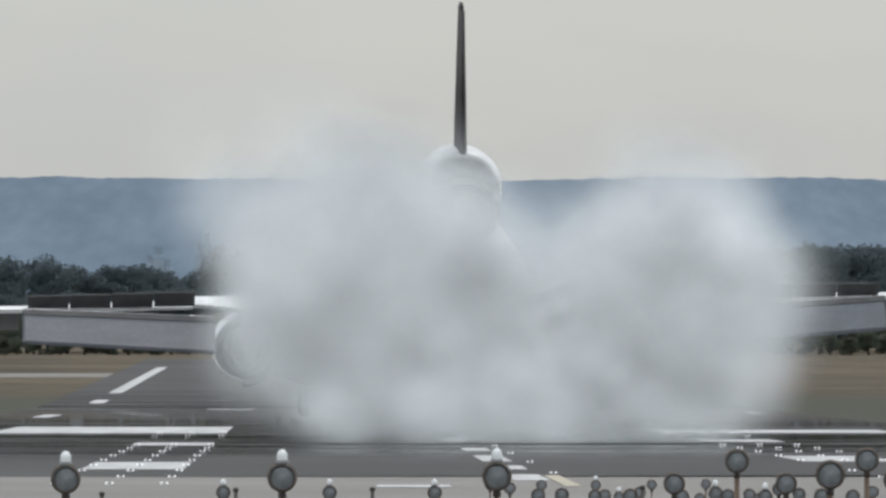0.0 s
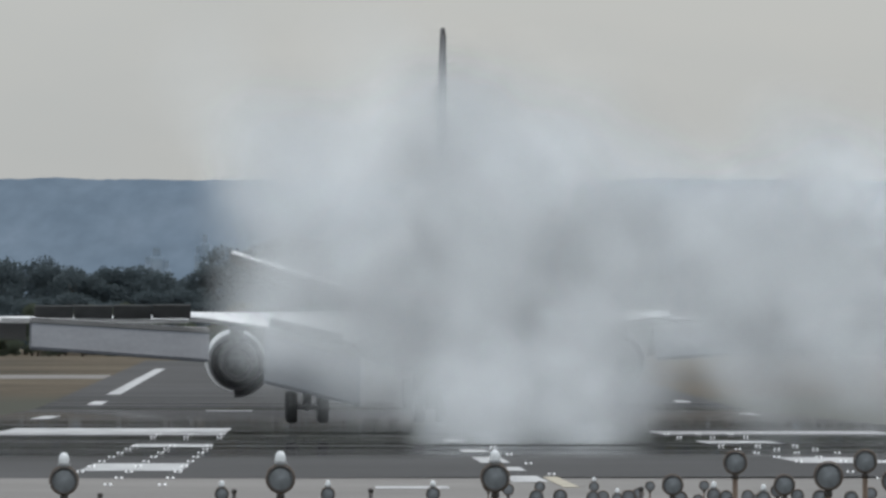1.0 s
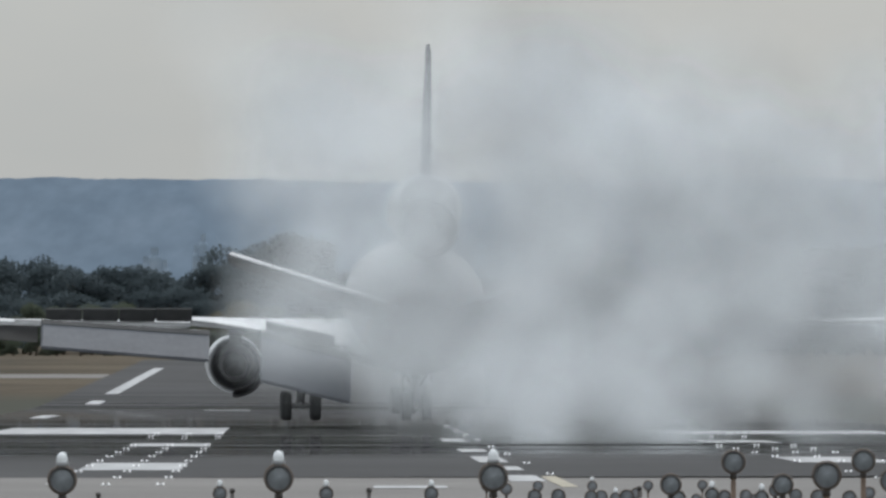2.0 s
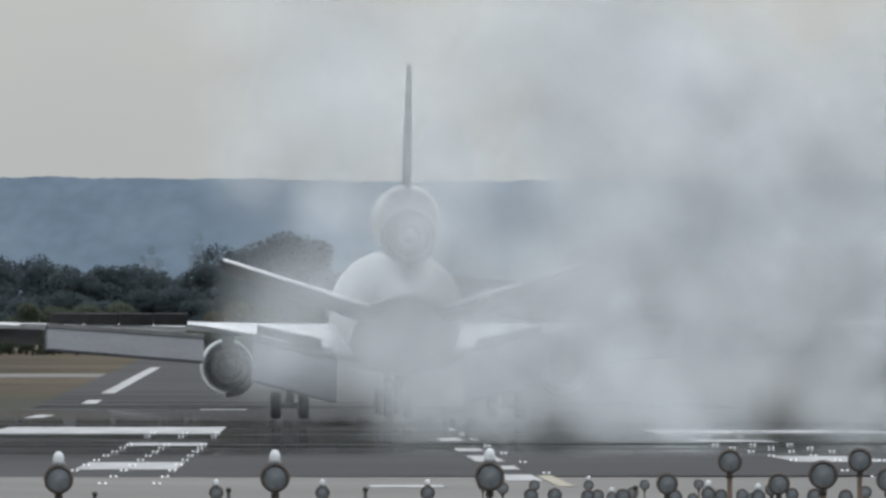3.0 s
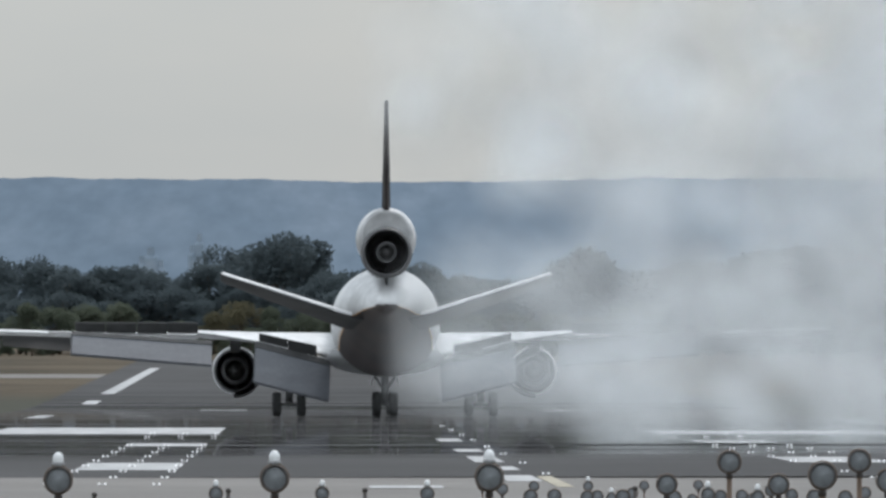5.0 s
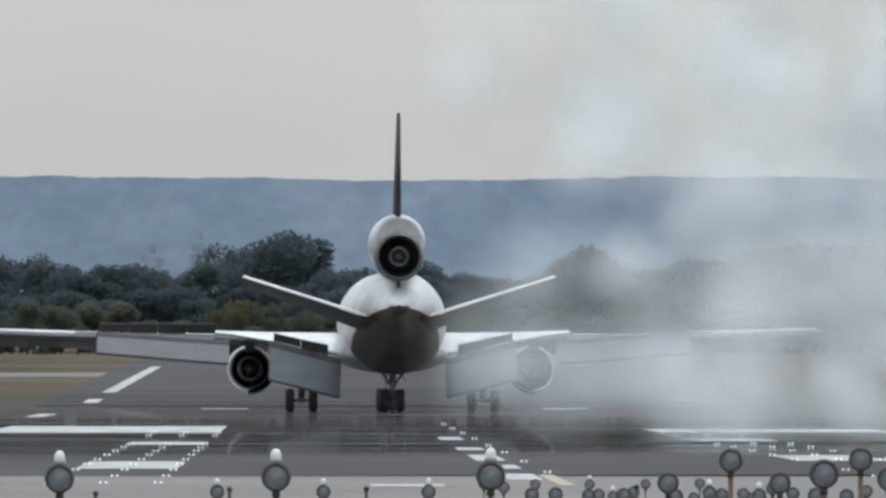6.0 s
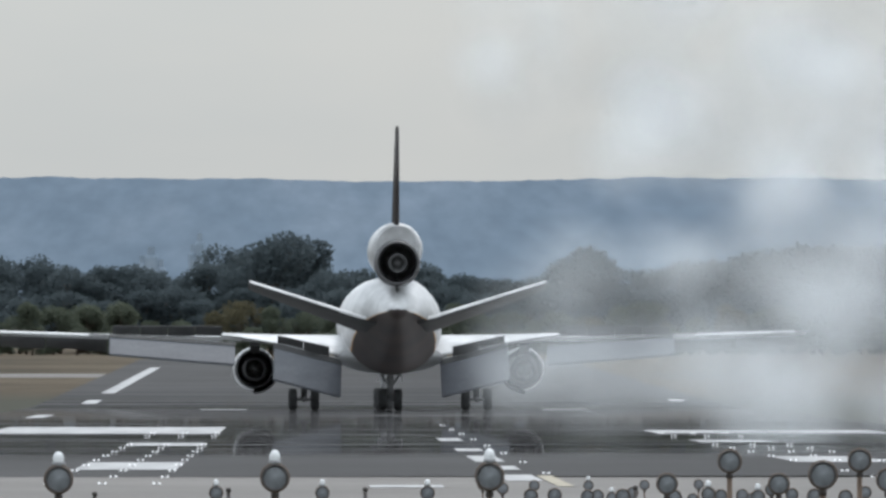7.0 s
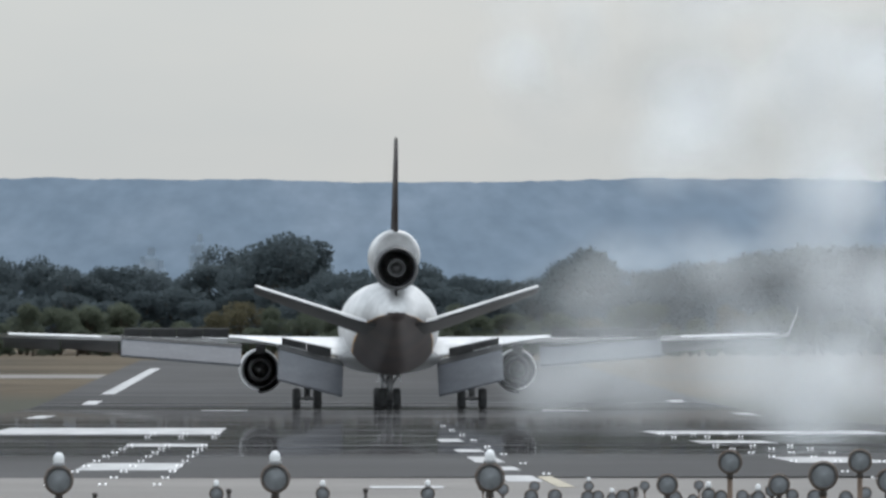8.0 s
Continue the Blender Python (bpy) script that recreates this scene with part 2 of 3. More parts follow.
def loft(rings, close=True, caps=True, bm=None):
    """A skin over rings of points with equal counts."""
    bm = bm or bmesh.new()
    rows = [[bm.verts.new(p) for p in r] for r in rings]
    n = len(rows[0])
    for a, b in zip(rows, rows[1:]):
        for i in range(n if close else n - 1):
            j = (i + 1) % n
            bm.faces.new((a[i], a[j], b[j], b[i]))
    if caps and close:
        bm.faces.new(rows[0])
        bm.faces.new(rows[-1])
    return bm


def ring(y, cx, cz, rx, rz, n=36):
    return [(cx + rx * math.cos(2 * math.pi * i / n), y, cz + rz * math.sin(2 * math.pi * i / n)) for i in range(n)]


def slab(corners, thick, bm=None, bevel=0.0):
    """A four-cornered panel with thickness, spread to both sides of its plane."""
    bm = bm or bmesh.new()
    c = [Vector(p) for p in corners]
    nrm = (c[2] - c[0]).cross(c[3] - c[1]).normalized() * thick / 2
    a, b = [bm.verts.new(p + nrm) for p in c], [bm.verts.new(p - nrm) for p in c]
    bm.faces.new(a), bm.faces.new(b[::-1])
    for i in range(4):
        j = (i + 1) % 4
        bm.faces.new((a[j], a[i], b[i], b[j]))
    if bevel:
        bmesh.ops.bevel(bm, geom=bm.edges[:], offset=bevel, segments=2, affect="EDGES")
    return bm


def rod(a, b, r, r2=None, n=10, bm=None):
    bm = bm or bmesh.new()
    a, b = Vector(a), Vector(b)
    q = (b - a).to_track_quat("Z", "Y")
    r2 = r if r2 is None else r2
    rings = [[p + q @ Vector((rr * math.cos(2 * math.pi * i / n), rr * math.sin(2 * math.pi * i / n), 0)) for i in range(n)]
             for p, rr in ((a, r), (b, r2))]
    return loft(rings, bm=bm)


def turned(profile, n=32, axis="Y", close=False, bm=None):
    """A turned body: profile of (along, radius)."""
    pts = []
    for k in range(n):
        c, s = math.cos(2 * math.pi * k / n), math.sin(2 * math.pi * k / n)
        pts.append([(r * c, u, r * s) if axis == "Y" else (u, r * c, r * s) if axis == "X" else (r * c, r * s, u) for u, r in profile])
    bm = bm or bmesh.new()
    rows = [[bm.verts.new(p) for p in r] for r in pts]
    m = len(profile)
    for k in range(n):
        a, b = rows[k], rows[(k + 1) % n]
        for i in range(m if close else m - 1):
            j = (i + 1) % m
            bm.faces.new((a[i], a[j], b[j], b[i]))
    return bm


# ---- ground, runway, distance ----
CENTRE = 5.65      # the runway's centre line runs this far to the right of the eye


def height(y):
    """Level along the touchdown zone, then a slow rise to the trees."""
    return max(0.0, y - 1350) * 0.00357 if y < 3300 else 6.96


def strip(x0, x1, y0, y1, lift, bm=None, step=50.0, skew=0.0):
    """A flat strip that follows the ground; skew: how much farther its right end lies."""
    bm = bm or bmesh.new()
    n = max(1, math.ceil((y1 - y0) / step))
    rows = []
    for i in range(n + 1):
        y = y0 + (y1 - y0) * i / n
        rows.append((bm.verts.new((x0, y, height(y) + lift)), bm.verts.new((x1, y + skew, height(y + skew) + lift))))
    for a, b in zip(rows, rows[1:]):
        bm.faces.new((a[0], a[1], b[1], b[0]))
    return bm


def structure(name, me, label, category):
    return tagged(new(name, me), label, category, kind="structure")


bm = bmesh.new()
ys = [-400, 0, 300, 600, 900, 1200, 1350, 1500, 1700, 1900, 2100, 2300, 2500, 2800, 3300, 4000, 4950]
xs = [-3000, -800, -200, -60, 0, 60, 200, 800, 3000]
grid = [[bm.verts.new((x, y, height(y))) for x in xs] for y in ys]
for a, b in zip(grid, grid[1:]):
    for i in range(len(xs) - 1):
        bm.faces.new((a[i], a[i + 1], b[i + 1], b[i]))
structure("ground", mesh_of("ground", bm, M_GROUND, False), "dry brown and green airfield grass", "ground")
structure("road", mesh_of("road", strip(CENTRE - 23.5, CENTRE + 22.5, 546, 2250, 0.02), M_ASPHALT, False),
          "worn grey asphalt runway surface", "runway")
structure("pavement", mesh_of("pavement", strip(CENTRE - 30, CENTRE + 30, 330, 541, 0.02, skew=20), M_CONCRETE, False),
          "pale concrete apron before the runway", "pavement")
structure("pavement", mesh_of("pavement", strip(-90, CENTRE - 23.6, 1800, 1880, 0.02), M_CONCRETE, False),
          "pale concrete taxiway beside the runway", "taxiway")


def marking(name, x0, x1, y0, y1, mat, label, skew=0.0, group="runway markings"):
    ob = structure(name, mesh_of(name, strip(x0, x1, y0, y1, 0.034, skew=skew), mat, False), label, "marking")
    return tagged(ob, group=group)


IN = 9.25
for side in (-1, 1):
    a, b = sorted((CENTRE + side * IN, CENTRE + side * (IN + 10)))
    marking("aiming_mark", a, b, 868 if side < 0 else 874, 955 if side < 0 else 912, M_MARK, "broad white aiming mark painted on asphalt")
    a, b = sorted((CENTRE + side * IN, CENTRE + side * (IN + 2.9)))
    far = 30 if side > 0 else 0
    for y0, y1 in ((582 + 1.5 * far, 624 + 1.3 * far), (745 + far, 772 + far), (1288, 1302)):
        marking("touchdown_mark", a, b, y0, y1, M_MARK, "white touchdown bar painted on asphalt")
    for y0, y1 in ((1110, 1170), (1395, 1440), (1530, 2020)) if side < 0 else ((1195, 1230), (1425, 1450)):
        marking("edge_line", CENTRE + side * 20.2 - 0.5, CENTRE + side * 20.2 + 0.5, y0, y1, M_MARK, "white edge line of the runway")
for y0, y1 in ((528, 556), (582, 603), (628, 667), (700, 722), (790, 820)):
    marking("centre_dash", CENTRE - 0.45, CENTRE + 0.45, y0, y1, M_MARK, "short white centre line dash on asphalt")
marking("lead_in_line", 6.2, 6.6, 505, 552, M_YELLOW, "faded yellow lead-in line on concrete")
for x0, x1, y0, y1 in ((1.6, 3.4, 500, 510),):
    marking("threshold_bar", x0, x1, y0, y1, M_MARK, "faint white bar painted on concrete")

bm = bmesh.new()
rnd = random.Random(4)
for i in range(40):
    x = CENTRE + rnd.gauss(0, 1) * 1.6 + rnd.choice((-5.3, -5.3, 0, 5.3, 5.3, -9, 9))
    y, w, ln = rnd.uniform(690, 1300), rnd.uniform(0.25, 0.6), rnd.uniform(40, 150)
    strip(x, x + w, y, y + ln, 0.024 + 0.00006 * i, bm)
structure("tyre_marks", mesh_of("tyre_marks", bm, M_RUBBER, False), "black rubber streaks left by landing tyres", "tyre marks")["kind"] = "stuff"

# hills: a long wooded ridge far behind, its haze put into colour and glow
bm = bmesh.new()
cols = 900
prev = None
for i in range(cols + 1):
    x = -700 + 1500 * i / cols
    top = float(np.interp(x, (-90, -12, 12, 45, 84, 160), (43.9, 43.5, 42.6, 42.9, 43.9, 43.5))) + 0.3 * noise.noise((x * 0.01, 1.3, 0)) + 0.4 * noise.noise((x * 0.06, 7.1, 0)) + 0.32 * noise.noise((x * 0.35, 2.2, 0)) + 0.2 * noise.noise((x * 1.1, 5.2, 0))
    line = []
    for k in range(9):
        f = k / 8
        line.append(bm.verts.new((x, 3500 + 1100 * f, 5 + (top - 5) * f ** 1.15 + (0.25 * noise.noise((x * 0.02, f * 3, 3)) if k < 8 else 0))))
    line.append(bm.verts.new((x, 4800, 5)))
    if prev:
        for a, b, c, d in zip(prev, prev[1:], line, line[1:]):
            bm.faces.new((a, c, d, b))
    prev = line
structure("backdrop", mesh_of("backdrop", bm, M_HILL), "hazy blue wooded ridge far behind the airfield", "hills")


def silo(px, w, top, y=3350.0):
    t = thing("silo", "pale hazy concrete silo far behind the trees", "silo", pose((px - 539) * y / FOCAL, y, height(y)))
    h = top - height(y)
    part("tower", turned([(0, 0), (0, w / 2), (h, w / 2), (h + 0.6, w / 2.4), (h + 0.6, 0)], 16, "Z"), M_SILO, t)
    part("head_house", slab([(-w / 4, -w / 4, h + 1.2), (w / 4, -w / 4, h + 1.2), (w / 4, w / 4, h + 1.2), (-w / 4, w / 4, h + 1.2)], 1.4), M_SILO, t, smooth=False)


for px, w, top in ((268, 2.4, 19.6), (354, 1.5, 21.8), (341, 1.2, 20.0), (252, 1.6, 18.2), (286, 1.4, 17.6)):
    silo(px, w, top)


# ---- aircraft: a wide-body freighter with three engines, seen from behind ----
# its own space: x right, y forward, z up, the origin on the ground under the main wheels
def wing_ring(x, lead, chord, z_lead, z_trail, thick, n=12):
    pts = []
    for k in range(2 * n):
        u = k / n if k <= n else 2 - k / n
        up = 1 if k <= n else -1
        w = u * u * (3 - 2 * u)
        t = 2.6 * (math.sqrt(max(u, 0)) * 0.6 - 0.25 * u - 0.35 * u * u) if u > 0 else 0
        z = z_lead + (z_trail - z_lead) * u ** 1.5 + up * thick * chord * (max(t, 0.03 * w)) * (0.62 if up > 0 else 0.42)
        pts.append((x, lead - u * chord, z))
    return pts


plane = thing("cargo_aircraft", "white and brown three-engined cargo aircraft landing with flaps down", "aircraft")

# body
rings = []
for y, cz, r in ((33.0, 4.75, 0.15), (32.2, 4.8, 0.9), (30.5, 4.95, 1.75), (28, 5.1, 2.45), (25, 5.2, 2.9), (21, 5.23, 3.01), (0, 5.23, 3.01),
                 (-9, 5.23, 3.01), (-14, 5.45, 2.78), (-18, 5.75, 2.42), (-22, 5.95, 1.85), (-25, 6.05, 1.15), (-27, 6.1, 0.55), (-27.8, 6.1, 0.18)):
    rings.append(ring(y, 0, cz, r, r, 48))
part("fuselage", loft(rings), M_WHITE, plane, "glossy white upper fuselage")
# brown belly shell under the tail, wrapped 15 mm proud of the body, with a gold border
def belly(f0, f1, proud):
    out = []
    for y, cz, r in ((-9, 5.23, 3.01), (-14, 5.45, 2.78), (-18, 5.75, 2.42), (-22, 5.95, 1.85), (-25, 6.05, 1.15), (-27, 6.1, 0.55)):
        edge = (f0 + (f1 - f0) * (-9 - y) / 18)
        row = []
        for k in range(25):
            a = radians(-90 + edge * (k - 12) / 12)
            row.append(((r + proud) * math.cos(a), y, cz + (r + proud) * math.sin(a)))
        out.append(row)
    return loft(out, close=False)
part("belly_stripe", belly(59.5, 86, 0.012), M_GOLD, plane, "thin gold stripe along the belly paint")
part("belly", belly(57, 84, 0.024), M_BROWN, plane, "dark brown painted tail underside")
part("tail_cone", loft([ring(y, 0, cz, r, r * 0.8, 24) for y, cz, r in ((-24.0, 5.6, 1.2), (-25, 5.75, 1.0), (-27, 5.98, 0.59), (-27.9, 6.0, 0.2))]), M_BROWN, plane)
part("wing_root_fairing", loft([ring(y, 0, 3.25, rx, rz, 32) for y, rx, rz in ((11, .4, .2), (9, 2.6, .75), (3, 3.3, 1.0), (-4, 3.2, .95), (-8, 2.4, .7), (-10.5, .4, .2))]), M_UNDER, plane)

# fin with rudder, tail engine
def fin_ring(z, lead, chord, w, n=10):
    return [(sgn * w * math.sin(math.pi * min(1, u ** 0.7)) * 0.5 + sgn * 0.02, lead - u * chord, z)
            for sgn, us in ((1, [i / n for i in range(n + 1)]), (-1, [1 - i / n for i in range(n + 1)])) for u in us]
part("fin", loft([fin_ring(9.9, -15.2, 6.6, 0.5), fin_ring(13.5, -18.8, 5.0, 0.36), fin_ring(17.1, -22.5, 3.6, 0.17), fin_ring(17.25, -23.0, 3.0, 0.1)]), M_BROWN, plane,
     "dark brown tail fin")
part("rudder", loft([fin_ring(10.9, -21.9, 2.1, 0.3), fin_ring(14, -23.9, 1.7, 0.22), fin_ring(17.0, -26.2, 1.2, 0.12)]), M_BROWN, plane)
E2Z = 9.05
part("tail_engine_nacelle", turned([(-11.5, 1.15), (-11.2, 1.5), (-12.5, 1.62), (-16, 1.66), (-20, 1.62), (-22.5, 1.5), (-24.6, 1.3), (-24.5, 1.2), (-24.3, 0.0)], 40), M_WHITE, plane,
     "white tail engine duct", place=pose(0, 0, E2Z + 0.36, -1.2))
part("tail_engine_nozzle", turned([(-24.0, 1.42), (-25.6, 1.34), (-26.9, 1.26), (-26.9, 1.2), (-25.5, 1.14), (-24.4, 1.0)], 36), M_HOT, plane,
     "dark heat-stained exhaust nozzle", place=pose(0, 0, E2Z - 0.08))
part("tail_engine_core", turned([(-24.6, 1.1), (-24.7, 0.75), (-25.8, 0.62), (-26.5, 0.55), (-26.5, 0.5), (-25.5, 0.45), (-25.6, 0.3), (-26.8, 0.12), (-27.2, 0.0)], 28), M_METAL, plane, place=pose(0, 0, E2Z - 0.08))
part("tail_pylon", loft([fin_ring(7.2, -13, 12.2, 0.5), fin_ring(8.5, -13.2, 12.6, 0.4)]), M_TAIL, plane)

for side in (-1, 1):
    S = lambda p, s=side: (p[0] * s, p[1], p[2])
    # tailplane, trimmed nose down, its underside's shade put into the grey
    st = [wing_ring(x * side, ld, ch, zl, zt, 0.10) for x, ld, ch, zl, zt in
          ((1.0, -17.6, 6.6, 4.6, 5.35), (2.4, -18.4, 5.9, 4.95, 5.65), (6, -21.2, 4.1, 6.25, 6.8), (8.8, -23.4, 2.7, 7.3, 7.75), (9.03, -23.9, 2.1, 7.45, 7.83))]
    part("tailplane", loft(st), M_TAIL, plane, "tailplane darkened grey for the shade underneath")
    part("elevator", slab([S(p) for p in ((1.9, -23.7, 5.71), (8.9, -25.8, 7.88), (8.98, -26.5, 7.80), (1.9, -25.1, 5.57))], 0.06), M_WHITE, plane, "white elevator", smooth=False)
    # wing
    wg = [wing_ring(x * side, ld, ch, zl, zt, th) for x, ld, ch, zl, zt, th in
          ((1.5, 11.2, 13.0, 4.2, 2.9, 0.12), (3.0, 10.0, 11.7, 4.3, 3.3, 0.115), (6.5, 7.4, 9.6, 4.37, 4.0, 0.105), (9.3, 5.4, 7.9, 4.45, 4.5, 0.10),
           (10.35, 4.7, 7.3, 4.5, 4.62, 0.095), (10.5, 4.6, 7.1, 4.4, 4.5, 0.085),
           (17.4, -0.5, 5.0, 4.48, 4.66, 0.095), (25.0, -6.3, 2.9, 4.66, 4.84, 0.09), (25.5, -7.0, 2.2, 4.7, 4.86, 0.08))]
    part("wing", loft(wg), M_WHITE, plane, "white swept wing")
    part("winglet", loft([wing_ring(x * side, ld, ch, z, z + 0.02, 0.07) for x, ld, ch, z in ((25.35, -6.9, 2.2, 4.76), (25.55, -7.3, 1.9, 5.0), (25.95, -8.4, 1.2, 6.1), (26.15, -9.0, 0.8, 6.8))]), M_WHITE, plane,
         "upswept white winglet")
    # drooped slats under the leading edge, grey for the shade on their aft faces
    for a, b in ((17.5, 21.2), (21.3, 24.9)):
        l0, l1 = -0.5 - 0.763 * (a - 17.4), -0.5 - 0.763 * (b - 17.4)
        t0, t1 = 0.085 * (25 - a) / 7.5, 0.085 * (25 - b) / 7.5
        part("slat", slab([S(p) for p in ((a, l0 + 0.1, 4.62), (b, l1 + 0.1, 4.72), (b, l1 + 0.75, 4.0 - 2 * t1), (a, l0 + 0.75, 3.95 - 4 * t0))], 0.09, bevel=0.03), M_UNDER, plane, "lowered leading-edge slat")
    part("aileron", slab([S(p) for p in ((18.6, -5.9, 4.70), (24.6, -9.0, 4.88), (24.6, -9.6, 4.78), (18.6, -6.8, 4.58))], 0.1, bevel=0.03), M_WHITE, plane, smooth=False)
    # flaps, fully down
    for which, inner, outer, drop, taper in (("inner", (3.05, -2.6, 2.92), (7.2, -3.3, 3.98), (0.08, -1.75, -2.12), 1.0), ("outer", (9.6, -3.5, 4.0), (17.35, -6.0, 4.54), (0.03, -1.3, -1.24), 0.92)):
        drop = Vector(drop)
        a, b = Vector(inner), Vector(outer)
        up = Vector((0, 0.32, 0.25 if which == "inner" else 0.17))
        part(which + "_flap", slab([S(p) for p in (a, b, b + drop * taper, a + drop)], 0.2, bevel=0.05), M_GREY, plane, "grey lowered " + which + " flap", smooth=False)
        part(which + "_flap_vane", slab([S(p) for p in (a + up, b + up, b + up * 0.72, a + up * 0.72)], 0.04), M_WHITE, plane, "bright thin lip above the flap", smooth=False)
        # two solid dark slabs stand in for the shade inside the flap gap
        lip = drop * 0.1
        part(which + "_flap_slot_shade", slab([S(p) for p in (a + up * 0.45, b + up * 0.45, b + lip, a + lip)], 0.27), M_DARK, plane, "dark slab for the shade between wing and flap", smooth=False)
        part(which + "_flap_gap_shade", slab([S(p) for p in (a + up + Vector((0, 0.4, 0)), b + up + Vector((0, 0.4, 0)), b + Vector((0, 0.4, -0.25)), a + Vector((0, 0.4, -0.25)))], 0.05), M_DARK, plane, smooth=False)
    # raised spoilers
    for k in range(2):
        a, b = 3.8 + 1.6 * k, 5.38 + 1.6 * k
        part("spoiler", slab([S(p) for p in ((a, -2.5, 3.36 + 0.235 * (a - 3.8)), (b, -2.9, 3.36 + 0.235 * (b - 3.8)), (b, -3.3, 3.92 + 0.215 * (b - 3.8)), (a, -2.9, 3.92 + 0.215 * (a - 3.8)))], 0.07), M_DARK, plane, "raised dark spoiler panel", smooth=False)
    for k in range(4):
        a, b = 10.4 + 1.7 * k, 12.04 + 1.7 * k
        part("spoiler", slab([S(p) for p in ((a, -2.4 - 0.3 * (a - 10), 4.6), (b, -2.4 - 0.3 * (b - 10), 4.62), (b, -3.0 - 0.3 * (b - 10), 5.2), (a, -3.0 - 0.3 * (a - 10), 5.18))], 0.07), M_DARK, plane, "raised dark spoiler panel", smooth=False)
    # wing engine
    ex, ez = 8.32 * side, 2.55
    eng = part("engine", turned([(9.6, 1.12), (9.9, 1.2), (9.7, 1.3), (8.2, 1.46), (6, 1.45), (4.6, 1.36), (3.6, 1.24), (3.6, 1.18), (6, 1.14), (9.6, 1.12)], 40), M_WHITE, plane,
               "white wing engine nacelle", place=pose(ex, 0, ez) @ Matrix.Diagonal((0.9, 1, 0.92, 1)))
    part("fan_case", turned([(4.4, 1.37), (3.4, 1.30), (2.9, 1.25), (2.9, 1.19), (3.8, 1.1), (4.5, 0.9)], 36), M_HOT, eng, "dark reverser sleeve")
    part("core_cowl", turned([(4.8, 1.15), (4.2, 0.95), (3.0, 0.86), (1.6, 0.7), (1.6, 0.64), (2.4, 0.6)], 32), M_HOT, eng)
    part("exhaust_cone", turned([(2.6, 0.62), (2.4, 0.46), (1.6, 0.3), (0.9, 0.0)], 24), M_METAL, eng)
    arc = [radians(-90 - side * 38 + 42 * (k - 6) / 6) for k in range(13)]
    part("reverser_door", loft([[(r * math.cos(a), y, r * math.sin(a)) for a in arc] + [((r - 0.1) * math.cos(a), y, (r - 0.1) * math.sin(a)) for a in arc[::-1]]
                                for y, r in ((5.4, 1.42), (4.4, 1.6), (3.2, 1.66))]), M_HOT, eng, "open dark reverser door")
    part("pylon", loft([[(ex + w, y, z) for y, z, w in ((8.5, zz, -.22), (8.5, zz, .22), (0.8 + 2 * (zz < 3.9), zz, .3), (0.8 + 2 * (zz < 3.9), zz, -.3))] for zz in (3.5, 4.0, 4.4)]), M_UNDER, plane, smooth=False)


def wheel(parent, x, y, z, r=0.67, w=0.5):
    """A tyre with rounded shoulders on a metal hub."""
    k = w / 2
    if "tyre" not in WHEELS:
        prof = [(-k * 0.75, r * 0.55), (-k, r * 0.72), (-k * 0.95, r * 0.88), (-k * 0.7, r * 0.97), (-k * 0.3, r), (k * 0.3, r), (k * 0.7, r * 0.97), (k * 0.95, r * 0.88), (k, r * 0.72), (k * 0.75, r * 0.55)]
        WHEELS["tyre"] = mesh_of("tyre", turned(prof, 28, "X", True), M_TYRE)
        WHEELS["hub"] = mesh_of("hub", turned([(-k * 0.5, 0), (-k * 0.6, r * 0.3), (-k * 0.75, r * 0.56), (k * 0.75, r * 0.56), (k * 0.6, r * 0.3), (k * 0.5, 0)], 20, "X"), M_STRUT)
    wh = part("wheel", WHEELS["tyre"], None, parent, "black rubber tyre", place=pose(x, y, z))
    part("hub", WHEELS["hub"], None, wh)
    return wh


WHEELS = {}
for side in (-1, 1):
    x = 5.33 * side
    leg = part("main_gear_leg", rod((x, 0, 0.75), (x * 0.98, 0.3, 3.6), 0.2, 0.24, 12), M_STRUT, plane, "grey landing gear strut")
    part("bogie_beam", rod((x, 0.9, 0.68), (x, -0.9, 0.68), 0.17, n=12), M_STRUT, plane)
    part("side_brace", rod((x * 0.99, 0.1, 1.6), (x * 0.62, 0.3, 3.4), 0.09), M_STRUT, plane)
    part("torque_link", slab([(x - .12, -0.22, 1.0), (x + .12, -0.22, 1.0), (x + .1, -0.5, 1.5), (x - .1, -0.5, 1.5)], 0.06), M_STRUT, plane, smooth=False)
    part("gear_door", slab([(x * 1.08, 1.0, 1.5), (x * 1.08, -0.9, 1.5), (x * 1.1, -0.9, 3.3), (x * 1.1, 1.0, 3.3)], 0.06), M_WHITE, plane, smooth=False)
    for y in (0.82, -0.82):
        part("axle", rod((x - .8, y, .67), (x + .8, y, .67), 0.09), M_STRUT, plane)
        for dx in (-0.68, 0.68):
            wheel(plane, x + dx, y, 0.67)
part("centre_gear_leg", rod((0, -0.6, 0.7), (0, -0.3, 2.6), 0.19, 0.22, 12), M_STRUT, plane)
part("axle", rod((-.55, -0.6, .67), (.55, -0.6, .67), 0.09), M_STRUT, plane)
for sx in (-1, 1):
    part("side_brace", rod((0.08 * sx, -0.5, 1.5), (0.75 * sx, -0.4, 2.5), 0.08), M_STRUT, plane)
    part("gear_door", slab([(0.75 * sx, 0.5, 1.75), (0.75 * sx, -1.2, 1.75), (0.6 * sx, -1.2, 2.5), (0.6 * sx, 0.5, 2.5)], 0.05), M_WHITE, plane, smooth=False)
    wheel(plane, 0.47 * sx, -0.6, 0.67)
    wheel(plane, 0.38 * sx, 24.6, 0.67)
